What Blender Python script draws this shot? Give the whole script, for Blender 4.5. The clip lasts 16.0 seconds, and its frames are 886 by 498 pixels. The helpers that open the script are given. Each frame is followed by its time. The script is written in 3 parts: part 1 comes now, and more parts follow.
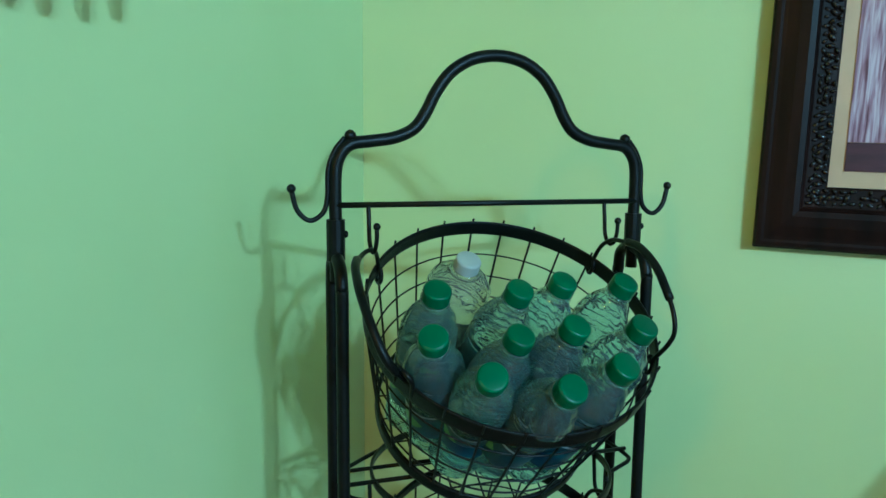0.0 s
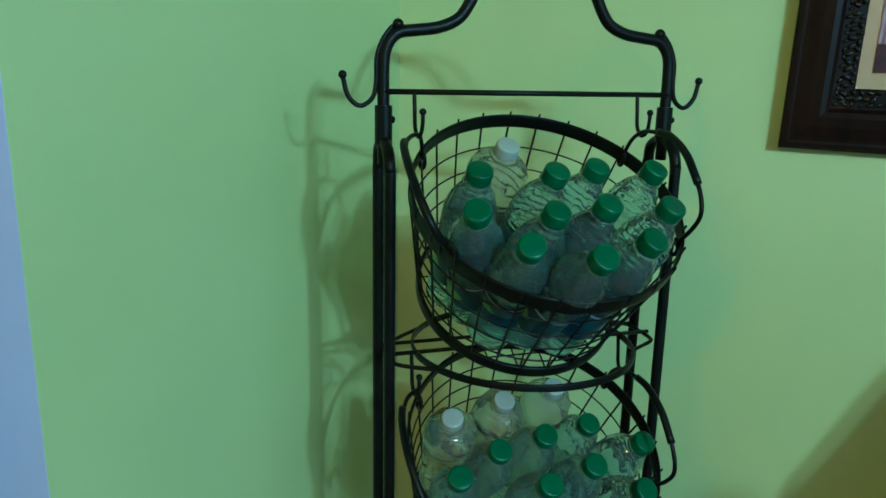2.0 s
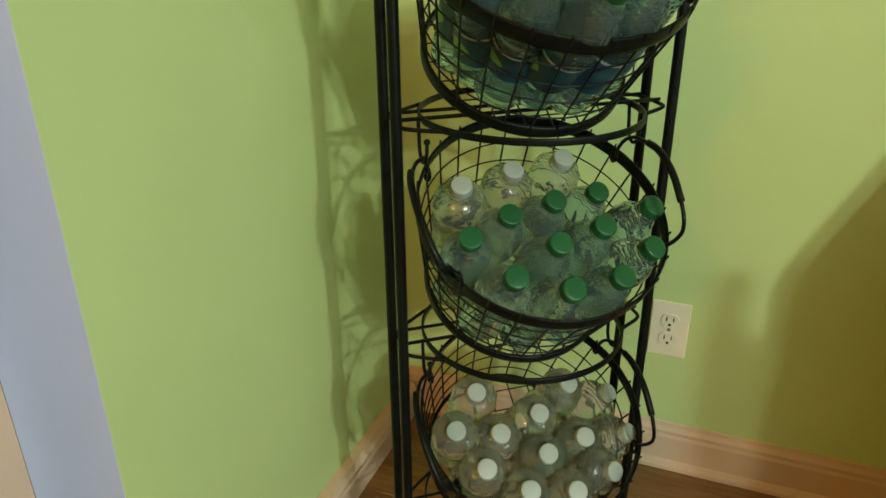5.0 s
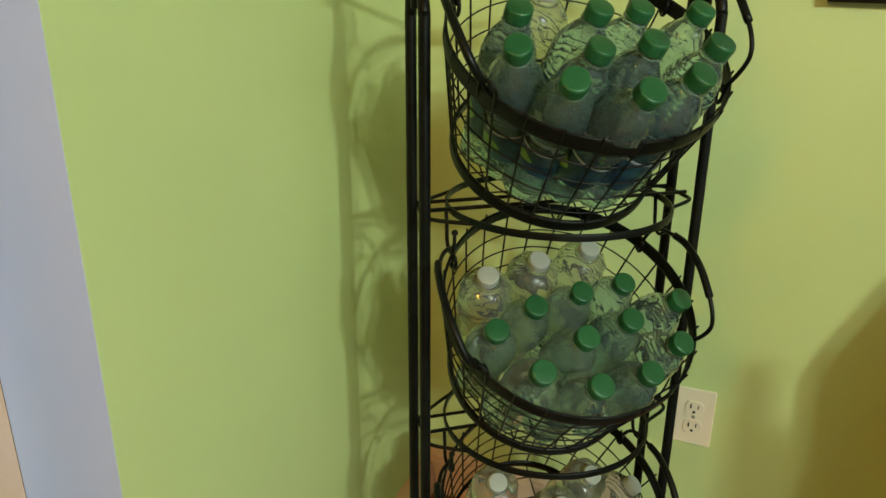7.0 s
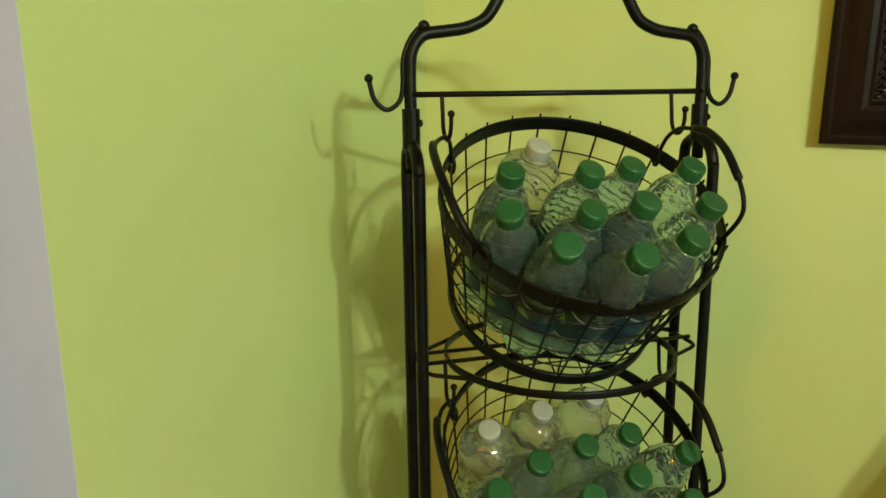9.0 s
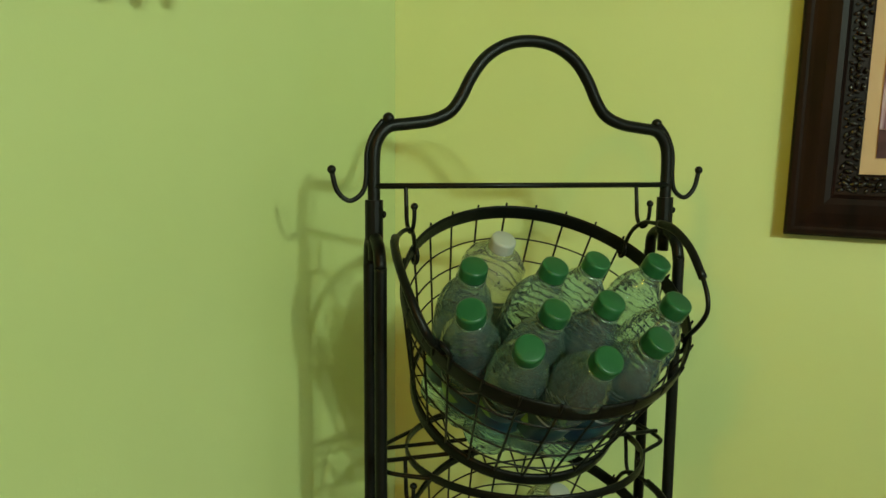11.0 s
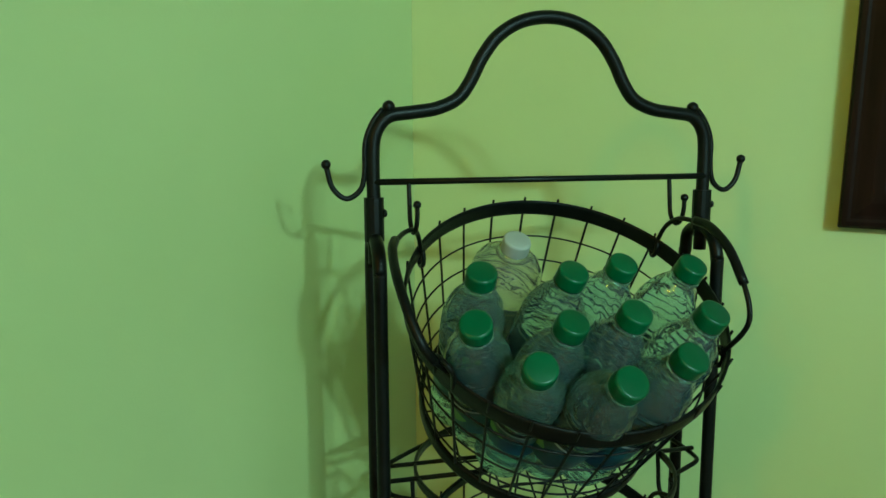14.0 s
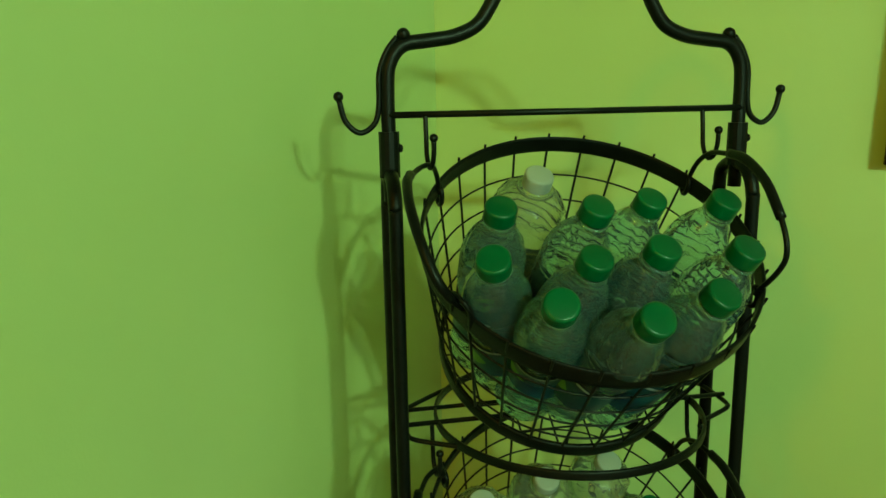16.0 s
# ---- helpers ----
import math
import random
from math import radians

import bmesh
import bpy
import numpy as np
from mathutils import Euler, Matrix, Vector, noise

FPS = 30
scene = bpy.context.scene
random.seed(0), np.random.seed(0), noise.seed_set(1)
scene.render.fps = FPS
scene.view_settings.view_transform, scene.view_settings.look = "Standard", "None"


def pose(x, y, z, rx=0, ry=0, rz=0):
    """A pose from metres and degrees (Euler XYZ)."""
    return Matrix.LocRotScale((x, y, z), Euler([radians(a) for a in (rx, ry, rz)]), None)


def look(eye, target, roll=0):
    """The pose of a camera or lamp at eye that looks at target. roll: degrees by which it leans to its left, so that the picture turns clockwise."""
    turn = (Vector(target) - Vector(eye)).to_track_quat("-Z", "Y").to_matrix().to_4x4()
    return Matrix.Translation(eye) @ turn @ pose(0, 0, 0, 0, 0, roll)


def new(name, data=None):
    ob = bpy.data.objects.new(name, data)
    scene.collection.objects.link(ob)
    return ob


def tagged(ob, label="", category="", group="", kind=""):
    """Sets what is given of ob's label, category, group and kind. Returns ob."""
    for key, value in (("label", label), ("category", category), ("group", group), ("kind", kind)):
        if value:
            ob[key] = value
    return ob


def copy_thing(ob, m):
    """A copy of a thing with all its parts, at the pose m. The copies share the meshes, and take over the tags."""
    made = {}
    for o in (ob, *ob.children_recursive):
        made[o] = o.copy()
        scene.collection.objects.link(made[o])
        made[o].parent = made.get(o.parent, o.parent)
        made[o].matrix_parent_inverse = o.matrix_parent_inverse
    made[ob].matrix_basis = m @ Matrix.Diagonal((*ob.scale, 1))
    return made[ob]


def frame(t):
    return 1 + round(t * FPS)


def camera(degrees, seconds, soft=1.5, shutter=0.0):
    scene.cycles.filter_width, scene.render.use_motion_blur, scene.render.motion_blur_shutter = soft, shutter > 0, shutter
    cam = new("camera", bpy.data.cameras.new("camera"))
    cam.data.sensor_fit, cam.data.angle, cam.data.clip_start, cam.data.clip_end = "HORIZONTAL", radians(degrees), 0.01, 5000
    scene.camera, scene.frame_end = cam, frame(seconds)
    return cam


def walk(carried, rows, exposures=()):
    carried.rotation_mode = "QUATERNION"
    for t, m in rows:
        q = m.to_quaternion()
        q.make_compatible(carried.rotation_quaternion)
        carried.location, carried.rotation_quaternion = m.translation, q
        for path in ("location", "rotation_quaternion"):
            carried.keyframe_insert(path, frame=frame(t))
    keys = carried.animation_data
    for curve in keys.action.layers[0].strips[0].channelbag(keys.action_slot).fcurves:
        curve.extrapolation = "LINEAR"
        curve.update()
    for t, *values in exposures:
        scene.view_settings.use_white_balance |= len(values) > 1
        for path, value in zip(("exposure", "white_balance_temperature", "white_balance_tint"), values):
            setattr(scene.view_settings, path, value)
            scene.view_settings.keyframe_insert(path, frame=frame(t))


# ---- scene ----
cam = camera(62.0, 16.0, soft=1.5)
PATH = [
    (0, (0.587, -1.188, 1.184), (-0.094, 0.672, 0.906), 0.6),
    (0.5, (0.575, -1.222, 1.191), (-0.123, 0.64, 0.98), 3.0),
    (1, (0.589, -1.246, 1.183), (-0.124, 0.609, 0.954), 1.3),
    (1.5, (0.584, -1.256, 1.159), (-0.159, 0.577, 0.865), 1.2),
    (2, (0.585, -1.257, 1.142), (-0.124, 0.554, 0.676), 1.2),
    (2.5, (0.576, -1.251, 1.118), (-0.123, 0.543, 0.577), 0.4),
    (3, (0.582, -1.257, 1.093), (-0.129, 0.5, 0.455), -0.5),
    (3.5, (0.592, -1.26, 1.061), (-0.087, 0.474, 0.331), -1.5),
    (4, (0.591, -1.277, 1.04), (-0.081, 0.433, 0.249), 0.1),
    (4.2, (0.588, -1.277, 1.032), (-0.07, 0.417, 0.198), -0.2),
    (6.3, (0.59, -1.279, 1.033), (-0.104, 0.409, 0.214), -0.5),
    (6.5, (0.583, -1.281, 1.044), (-0.112, 0.427, 0.268), -0.3),
    (7, (0.569, -1.27, 1.064), (-0.158, 0.465, 0.385), 0.4),
    (7.5, (0.561, -1.268, 1.075), (-0.195, 0.471, 0.438), 0.4),
    (8, (0.559, -1.257, 1.086), (-0.197, 0.496, 0.492), -0.1),
    (8.5, (0.568, -1.25, 1.106), (-0.202, 0.531, 0.62), -0.7),
    (9, (0.575, -1.242, 1.121), (-0.21, 0.55, 0.707), -0.7),
    (9.5, (0.573, -1.237, 1.14), (-0.203, 0.575, 0.803), 0.1),
    (10, (0.577, -1.227, 1.15), (-0.174, 0.602, 0.851), 0.8),
    (12.3, (0.582, -1.184, 1.161), (-0.155, 0.659, 0.918), -0.1),
    (12.5, (0.58, -1.175, 1.162), (-0.167, 0.661, 0.893), -0.1),
    (13, (0.586, -1.161, 1.16), (-0.164, 0.667, 0.851), -0.4),
    (13.5, (0.589, -1.145, 1.16), (-0.189, 0.668, 0.833), -0.3),
    (14, (0.583, -1.125, 1.165), (-0.257, 0.664, 0.861), -0.3),
    (14.5, (0.571, -1.111, 1.17), (-0.32, 0.656, 0.882), 1.2),
    (15, (0.569, -1.098, 1.175), (-0.356, 0.649, 0.87), 1.0),
    (15.5, (0.582, -1.089, 1.157), (-0.365, 0.64, 0.819), -0.1),
    (16, (0.583, -1.096, 1.139), (-0.326, 0.637, 0.726), -1.0),
]
EXPOSURES = [
    (0, -0.27, 4929, 17),
    (0.5, -0.44, 4888, 14),
    (1.5, -0.59, 5053, 14),
    (2, -0.62, 5136, 11),
    (3, -0.44, 5909, 17),
    (4, -0.28, 7383, 26),
    (6.5, -0.26, 8564, 38),
    (8.5, -0.12, 9533, 32),
    (9.5, -0.39, 12209, 29),
    (12.5, -0.47, 6364, 14),
    (14, -0.56, 6577, -1),
    (15, -0.54, 7630, -16),
    (16, -0.60, 14280, -34),
]
walk(cam, [(t, look(eye, target, roll)) for t, eye, target, roll in PATH], EXPOSURES)

# ---- light: the bulbs of the room's unseen lamps, white and warm, and an added cool fill light ----
world = bpy.data.worlds.new("world")
scene.world = world
world.use_nodes = True
world.node_tree.nodes["Background"].inputs[0].default_value = (0.75, 0.85, 1.0, 1)
world.node_tree.nodes["Background"].inputs[1].default_value = 0.02


def bulb(name, place, watts, colour, radius):
    data = bpy.data.lights.new(name, "POINT")
    data.energy, data.color, data.shadow_soft_size = watts, colour, radius
    lamp = new(name, data)
    lamp.location = place
    return lamp


bulb("lamp_bulb", (3.05, -2.95, 2.15), 305, (0.51, 0.95, 0.94), 0.070)
bulb("lamp_bulb", (2.85, -3.13, 2.15), 150, (0.51, 0.95, 0.94), 0.055)
bulb("warm_bulb", (0.10, -3.45, 2.20), 89, (0.75, 0.40, 0.03), 0.11)
# soft cool fill added to brighten the side wall; no such source is known
fill_light = bpy.data.lights.new("window_light", "AREA")
fill_light.shape, fill_light.size, fill_light.size_y = "RECTANGLE", 1.12, 1.22
fill_light.energy, fill_light.color = 28, (0.47, 0.80, 0.95)
new("window_light", fill_light).matrix_world = look((4.295, -2.45, 1.45), (0.0, -2.25, 1.40))


# ---- materials ----
def material(name, colour, rough=0.5, metal=0.0, second=None, scale=8.0, grain=0.0, grain_scale=300.0, stretch=(1, 1, 1),
             spread=0.0, coat=0.0, spec=0.5):
    """A principled surface: two blended colours at a large scale, a fine bump, and a spread of brightness from object to object."""
    m = bpy.data.materials.new(name)
    m.use_nodes = True
    nodes, links = m.node_tree.nodes, m.node_tree.links
    p = nodes["Principled BSDF"]
    p.inputs["Roughness"].default_value = rough
    p.inputs["Metallic"].default_value = metal
    p.inputs["Coat Weight"].default_value = coat
    p.inputs["Specular IOR Level"].default_value = spec
    coord = nodes.new("ShaderNodeTexCoord")
    place = nodes.new("ShaderNodeMapping")
    place.inputs["Scale"].default_value = stretch
    links.new(coord.outputs["Object"], place.inputs["Vector"])
    wide = nodes.new("ShaderNodeTexNoise")
    wide.inputs["Scale"].default_value, wide.inputs["Detail"].default_value = scale, 6
    links.new(place.outputs["Vector"], wide.inputs["Vector"])
    ramp = nodes.new("ShaderNodeValToRGB")
    ramp.color_ramp.elements[0].position, ramp.color_ramp.elements[1].position = 0.35, 0.68
    ramp.color_ramp.elements[0].color = (*colour, 1)
    ramp.color_ramp.elements[1].color = (*(second or [min(1, c * 1.12) for c in colour]), 1)
    links.new(wide.outputs["Fac"], ramp.inputs["Fac"])
    out = ramp.outputs["Color"]
    if spread:
        info = nodes.new("ShaderNodeObjectInfo")
        span = nodes.new("ShaderNodeMapRange")
        span.inputs["To Min"].default_value, span.inputs["To Max"].default_value = 1 - spread, 1 + spread
        links.new(info.outputs["Random"], span.inputs["Value"])
        hue = nodes.new("ShaderNodeHueSaturation")
        links.new(span.outputs["Result"], hue.inputs["Value"])
        links.new(out, hue.inputs["Color"])
        out = hue.outputs["Color"]
    links.new(out, p.inputs["Base Color"])
    if grain:
        fine = nodes.new("ShaderNodeTexNoise")
        fine.inputs["Scale"].default_value, fine.inputs["Detail"].default_value = grain_scale, 3
        links.new(place.outputs["Vector"], fine.inputs["Vector"])
        bump = nodes.new("ShaderNodeBump")
        bump.inputs["Strength"].default_value, bump.inputs["Distance"].default_value = grain, 0.001
        links.new(fine.outputs["Fac"], bump.inputs["Height"])
        links.new(bump.outputs["Normal"], p.inputs["Normal"])
    return m


def clear(name, colour, rough, ior, through_share, crumple=0.0):
    """Clear plastic or glass; crumple dents it in small swirls. What through_share leaves is diffuse colour in place of
    refracted lamp light.
    """
    m = bpy.data.materials.new(name)
    m.use_nodes = True
    nodes, links = m.node_tree.nodes, m.node_tree.links
    p = nodes["Principled BSDF"]
    p.inputs["Base Color"].default_value = (*colour, 1)
    p.inputs["Roughness"].default_value = rough
    p.inputs["IOR"].default_value = ior
    p.inputs["Transmission Weight"].default_value = through_share
    if crumple:
        coord = nodes.new("ShaderNodeTexCoord")
        info = nodes.new("ShaderNodeObjectInfo")
        shift = nodes.new("ShaderNodeVectorMath")
        shift.operation = "MULTIPLY_ADD"
        shift.inputs[1].default_value = (0.7, 0.7, 0.7)
        links.new(info.outputs["Random"], shift.inputs[0])
        links.new(coord.outputs["Object"], shift.inputs[2])
        dents = nodes.new("ShaderNodeTexNoise")
        dents.inputs["Scale"].default_value, dents.inputs["Detail"].default_value, dents.inputs["Distortion"].default_value = 62, 0.6, 1.6
        bump = nodes.new("ShaderNodeBump")
        bump.inputs["Strength"].default_value, bump.inputs["Distance"].default_value = crumple, 0.0035
        links.new(shift.outputs["Vector"], dents.inputs["Vector"])
        links.new(dents.outputs["Fac"], bump.inputs["Height"])
        links.new(bump.outputs["Normal"], p.inputs["Normal"])
        links.new(bump.outputs["Normal"], p.inputs["Coat Normal"])
        p.inputs["Coat Weight"].default_value, p.inputs["Coat Roughness"].default_value, p.inputs["Coat IOR"].default_value = 0.9, 0.07, 1.55
    return m


GREEN = material("green_wall_paint", (0.535, 0.615, 0.268), 0.55, second=(0.565, 0.64, 0.288), scale=2.5, grain=0.12, grain_scale=260)
LILAC = material("pale_blue_paint", (0.54, 0.64, 0.96), 0.5, second=(0.57, 0.67, 0.97), scale=3, grain=0.1, grain_scale=260)
# unseen walls and ceiling, coloured dark to cut bounced light and deepen shadows
DIM_WALL = material("taupe_paint", (0.10, 0.09, 0.075), 0.6, second=(0.12, 0.105, 0.09), scale=2, grain=0.1, grain_scale=200)
DIM_CEILING = material("white_ceiling_paint", (0.30, 0.29, 0.27), 0.7, scale=2, grain=0.2, grain_scale=150)
TRIM = material("white_trim_paint", (0.69, 0.42, 0.29), 0.35, second=(0.75, 0.475, 0.35), scale=6, grain=0.05, stretch=(1, 1, 1))
WOOD = material("oak_floor_board", (0.17, 0.060, 0.016), 0.28, second=(0.26, 0.108, 0.033), scale=9, grain=0.15, grain_scale=90,
                stretch=(1, 9, 9), spread=0.22, coat=0.3)
GAP = material("dark_floor_gap", (0.03, 0.015, 0.008), 0.8)
IRON = material("dark_bronze_powder_coat", (0.0030, 0.0038, 0.003), 0.38, second=(0.0055, 0.0065, 0.005), scale=40, grain=0.2, grain_scale=900, spec=0.18)
WIRE = material("black_wire_coat", (0.004, 0.004, 0.004), 0.45, second=(0.007, 0.007, 0.006), scale=60, spec=0.3)
RUBBER = material("black_rubber", (0.02, 0.02, 0.02), 0.8)
PLASTIC = material("ivory_plastic", (0.90, 0.70, 0.53), 0.32, second=(0.92, 0.74, 0.57), scale=10)
SLOT_SHADE = material("dark_slot", (0.03, 0.02, 0.015), 0.7)
SCREW = material("dull_steel_screw", (0.5, 0.47, 0.42), 0.4, metal=1.0)
FRAME = material("espresso_frame_wood", (0.007, 0.0035, 0.0025), 0.42, second=(0.018, 0.0065, 0.0045), scale=7, grain=0.08, grain_scale=120,
                 stretch=(6, 6, 1), spec=0.10)
CARVED = material("carved_bronze_moulding", (0.007, 0.0045, 0.004), 0.18, second=(0.02, 0.014, 0.012), scale=90, spec=0.5)
MAT = material("cream_picture_mat", (0.56, 0.35, 0.20), 0.8, second=(0.60, 0.38, 0.23), scale=12, grain=0.2, grain_scale=700)
CHAIR = material("dark_stained_wood", (0.02, 0.009, 0.006), 0.35, second=(0.045, 0.02, 0.012), scale=8, stretch=(8, 8, 1), coat=0.2)
LEAF = material("dull_brown_leaf", (0.36, 0.20, 0.13), 0.5, metal=0.0, second=(0.44, 0.26, 0.17), scale=50, grain=0.4, grain_scale=250)
SILVER = material("dull_silver_leaf", (0.80, 0.58, 0.46), 0.35, metal=0.15, second=(0.92, 0.78, 0.66), scale=60, grain=0.8, grain_scale=250)
CAP_GREEN = material("green_plastic_cap", (0.002, 0.090, 0.031), 0.30, second=(0.003, 0.108, 0.039), scale=30, spread=0.10, spec=0.32)
CAP_WHITE = material("white_plastic_cap", (0.345, 0.37, 0.325), 0.45, second=(0.39, 0.415, 0.37), scale=30, spread=0.05)
# bottle bodies: their diffuse share puts refracted lamp light into the colour
WATER = clear("clear_bottle_of_water", (0.49, 0.75, 0.76), 0.025, 1.22, 0.94, 0.30)
HAZY = clear("hazy_bottle_of_water", (0.70, 0.76, 0.66), 0.06, 1.16, 0.91, 0.18)
MILKY = clear("milky_bottle_of_water", (0.47, 0.68, 0.70), 0.035, 1.19, 0.93, 0.18)
PANE = clear("window_glass", (0.95, 0.97, 0.96), 0.0, 1.45, 1.0)
LABEL = material("blue_bottle_label", (0.005, 0.014, 0.045), 0.3, second=(0.012, 0.09, 0.115), scale=22, stretch=(1, 1, 2), spread=0.35)
STRIPE = material("pale_label_edge", (0.30, 0.36, 0.40), 0.35)
EMBLEM = material("green_label_emblem", (0.12, 0.32, 0.09), 0.35)


def painting():
    """Pale mauve upright streaks over a dark plum foreground."""
    m = bpy.data.materials.new("mauve_woodland_print")
    m.use_nodes = True
    nodes, links = m.node_tree.nodes, m.node_tree.links
    p = nodes["Principled BSDF"]
    p.inputs["Roughness"].default_value = 0.35
    coord = nodes.new("ShaderNodeTexCoord")
    place = nodes.new("ShaderNodeMapping")
    place.inputs["Scale"].default_value = (60, 60, 5)
    links.new(coord.outputs["Object"], place.inputs["Vector"])
    streak = nodes.new("ShaderNodeTexNoise")
    streak.inputs["Scale"].default_value, streak.inputs["Detail"].default_value, streak.inputs["Distortion"].default_value = 2.2, 8, 0.6
    links.new(place.outputs["Vector"], streak.inputs["Vector"])
    ramp = nodes.new("ShaderNodeValToRGB")
    e = ramp.color_ramp.elements
    e[0].position, e[0].color = 0.36, (0.11, 0.030, 0.045, 1)
    e[1].position, e[1].color = 0.62, (0.55, 0.42, 0.47, 1)
    mid = e.new(0.48)
    mid.color = (0.30, 0.15, 0.20, 1)
    links.new(streak.outputs["Fac"], ramp.inputs["Fac"])
    links.new(ramp.outputs["Color"], p.inputs["Base Color"])
    return m


PRINT = painting()
PLUM = material("plum_print_foreground", (0.045, 0.010, 0.016), 0.35, second=(0.075, 0.018, 0.028), scale=14, stretch=(1, 1, 5))


# ---- building helpers ----
def part(name, bm, mat, parent=None, label="", smooth=False, m=None):
    mesh = bpy.data.meshes.new(name)
    bm.to_mesh(mesh)
    bm.free()
    if smooth:
        for f in mesh.polygons:
            f.use_smooth = True
    mesh.materials.append(mat)
    ob = new(name, mesh)
    ob.parent = parent
    if m is not None:
        ob.matrix_basis = m
    if label:
        tagged(ob, label)
    return ob


def again(ob, m, parent=None):
    """The same mesh once more as an object of its own."""
    o = new(ob.name.split(".")[0], ob.data)
    o.parent = parent or ob.parent
    o.matrix_basis = m
    return o


def thing(name, m, label, category, group="", kind=""):
    return tagged(new(name), label, category, group, kind) if m is None else placed(tagged(new(name), label, category, group, kind), m)


def placed(ob, m):
    ob.matrix_basis = m
    return ob


def box(x0, x1, y0, y1, z0, z1, bevel=0.0, segments=2):
    bm = bmesh.new()
    bmesh.ops.create_cube(bm, size=1)
    for v in bm.verts:
        v.co = Vector(((x0 + x1) / 2 + v.co.x * (x1 - x0), (y0 + y1) / 2 + v.co.y * (y1 - y0), (z0 + z1) / 2 + v.co.z * (z1 - z0)))
    if bevel:
        bmesh.ops.bevel(bm, geom=bm.edges[:], offset=bevel, segments=segments, affect="EDGES", profile=0.5)
    return bm


def glide(points, steps=6, closed=False):
    """A smooth line through points (Catmull-Rom)."""
    pts = [Vector(p) for p in points]
    n, out = len(pts), []
    for i in range(n if closed else n - 1):
        a = pts[i - 1] if closed or i else pts[0] * 2 - pts[1]
        b, c = pts[i], pts[(i + 1) % n]
        d = pts[(i + 2) % n] if closed or i + 2 < n else c * 2 - b
        for k in range(steps):
            t = k / steps
            out.append(0.5 * (2 * b + (c - a) * t + (2 * a - 5 * b + 4 * c - d) * t * t + (3 * b - a - 3 * c + d) * t ** 3))
    if not closed:
        out.append(pts[-1])
    return out


def tube(points, radius, sides=10, closed=False, flat=None, up=None, bm=None):
    """A rod along a line. flat=(w, h): a rounded flat bar instead, its h along up."""
    bm = bm or bmesh.new()
    pts = [Vector(p) for p in points]
    n, rings = len(pts), []
    side = None
    for i, p in enumerate(pts):
        if closed:
            way = (pts[(i + 1) % n] - pts[i - 1]).normalized()
        else:
            way = (pts[min(i + 1, n - 1)] - pts[max(i - 1, 0)]).normalized()
        if up is not None:
            side = way.cross(Vector(up)).normalized()
        elif side is None:
            side = way.orthogonal().normalized()
        else:
            side = (side - way * side.dot(way)).normalized()
        over = side.cross(way).normalized()
        w, h = flat if flat else (radius, radius)
        ring = []
        for k in range(sides):
            a = 2 * math.pi * (k + 0.5) / sides
            c, s = math.cos(a), math.sin(a)
            if flat:
                c, s = math.copysign(abs(c) ** 0.45, c), math.copysign(abs(s) ** 0.45, s)
            ring.append(bm.verts.new(p + side * (c * w) + over * (s * h)))
        rings.append(ring)
    for i in range(n if closed else n - 1):
        a, b = rings[i], rings[(i + 1) % n]
        for k in range(sides):
            bm.faces.new((a[k], a[(k + 1) % sides], b[(k + 1) % sides], b[k]))
    if not closed:
        bm.faces.new(rings[0][::-1])
        bm.faces.new(rings[-1])
    bmesh.ops.recalc_face_normals(bm, faces=bm.faces[:])
    return bm


def circle(radius, z=0.0, n=72, centre=(0, 0)):
    return [(centre[0] + radius * math.cos(2 * math.pi * k / n), centre[1] + radius * math.sin(2 * math.pi * k / n), z) for k in range(n)]


def lathe(profile, n=36, ripple=None, closed_ends=True):
    """Turns rows of (radius, z) about z."""
    bm = bmesh.new()
    rings = []
    for r, z in profile:
        ring = []
        for k in range(n):
            a = 2 * math.pi * k / n
            rr = r + (ripple(a, z) if ripple else 0.0)
            ring.append(bm.verts.new((rr * math.cos(a), rr * math.sin(a), z)))
        rings.append(ring)
    for a, b in zip(rings, rings[1:]):
        for k in range(n):
            bm.faces.new((a[k], a[(k + 1) % n], b[(k + 1) % n], b[k]))
    if closed_ends:
        bm.faces.new(rings[0][::-1])
        bm.faces.new(rings[-1])
    return bm


def ball(radius, centre=(0, 0, 0), sub=2, squash=1.0):
    bm = bmesh.new()
    bmesh.ops.create_icosphere(bm, subdivisions=sub, radius=radius)
    for v in bm.verts:
        v.co = Vector((v.co.x, v.co.y, v.co.z * squash)) + Vector(centre)
    return bm


def extrude_x(profile, x0, x1):
    """A moulding: a closed outline of (y, z) drawn along x."""
    bm = bmesh.new()
    a = [bm.verts.new((x0, y, z)) for y, z in profile]
    b = [bm.verts.new((x1, y, z)) for y, z in profile]
    n = len(profile)
    for k in range(n):
        bm.faces.new((a[k], a[(k + 1) % n], b[(k + 1) % n], b[k]))
    bm.faces.new(a[::-1])
    bm.faces.new(b)
    bmesh.ops.recalc_face_normals(bm, faces=bm.faces[:])
    return bm


# ---- the room: x to the right along the back wall, y into it; the corner is at the origin ----
ROOM_X, ROOM_Y, ROOM_Z, JAMB = 4.3, -4.6, 2.5, -0.799


def structure(name, bm, mat, label, category):
    return tagged(part(name, bm, mat), label, category, kind="structure")


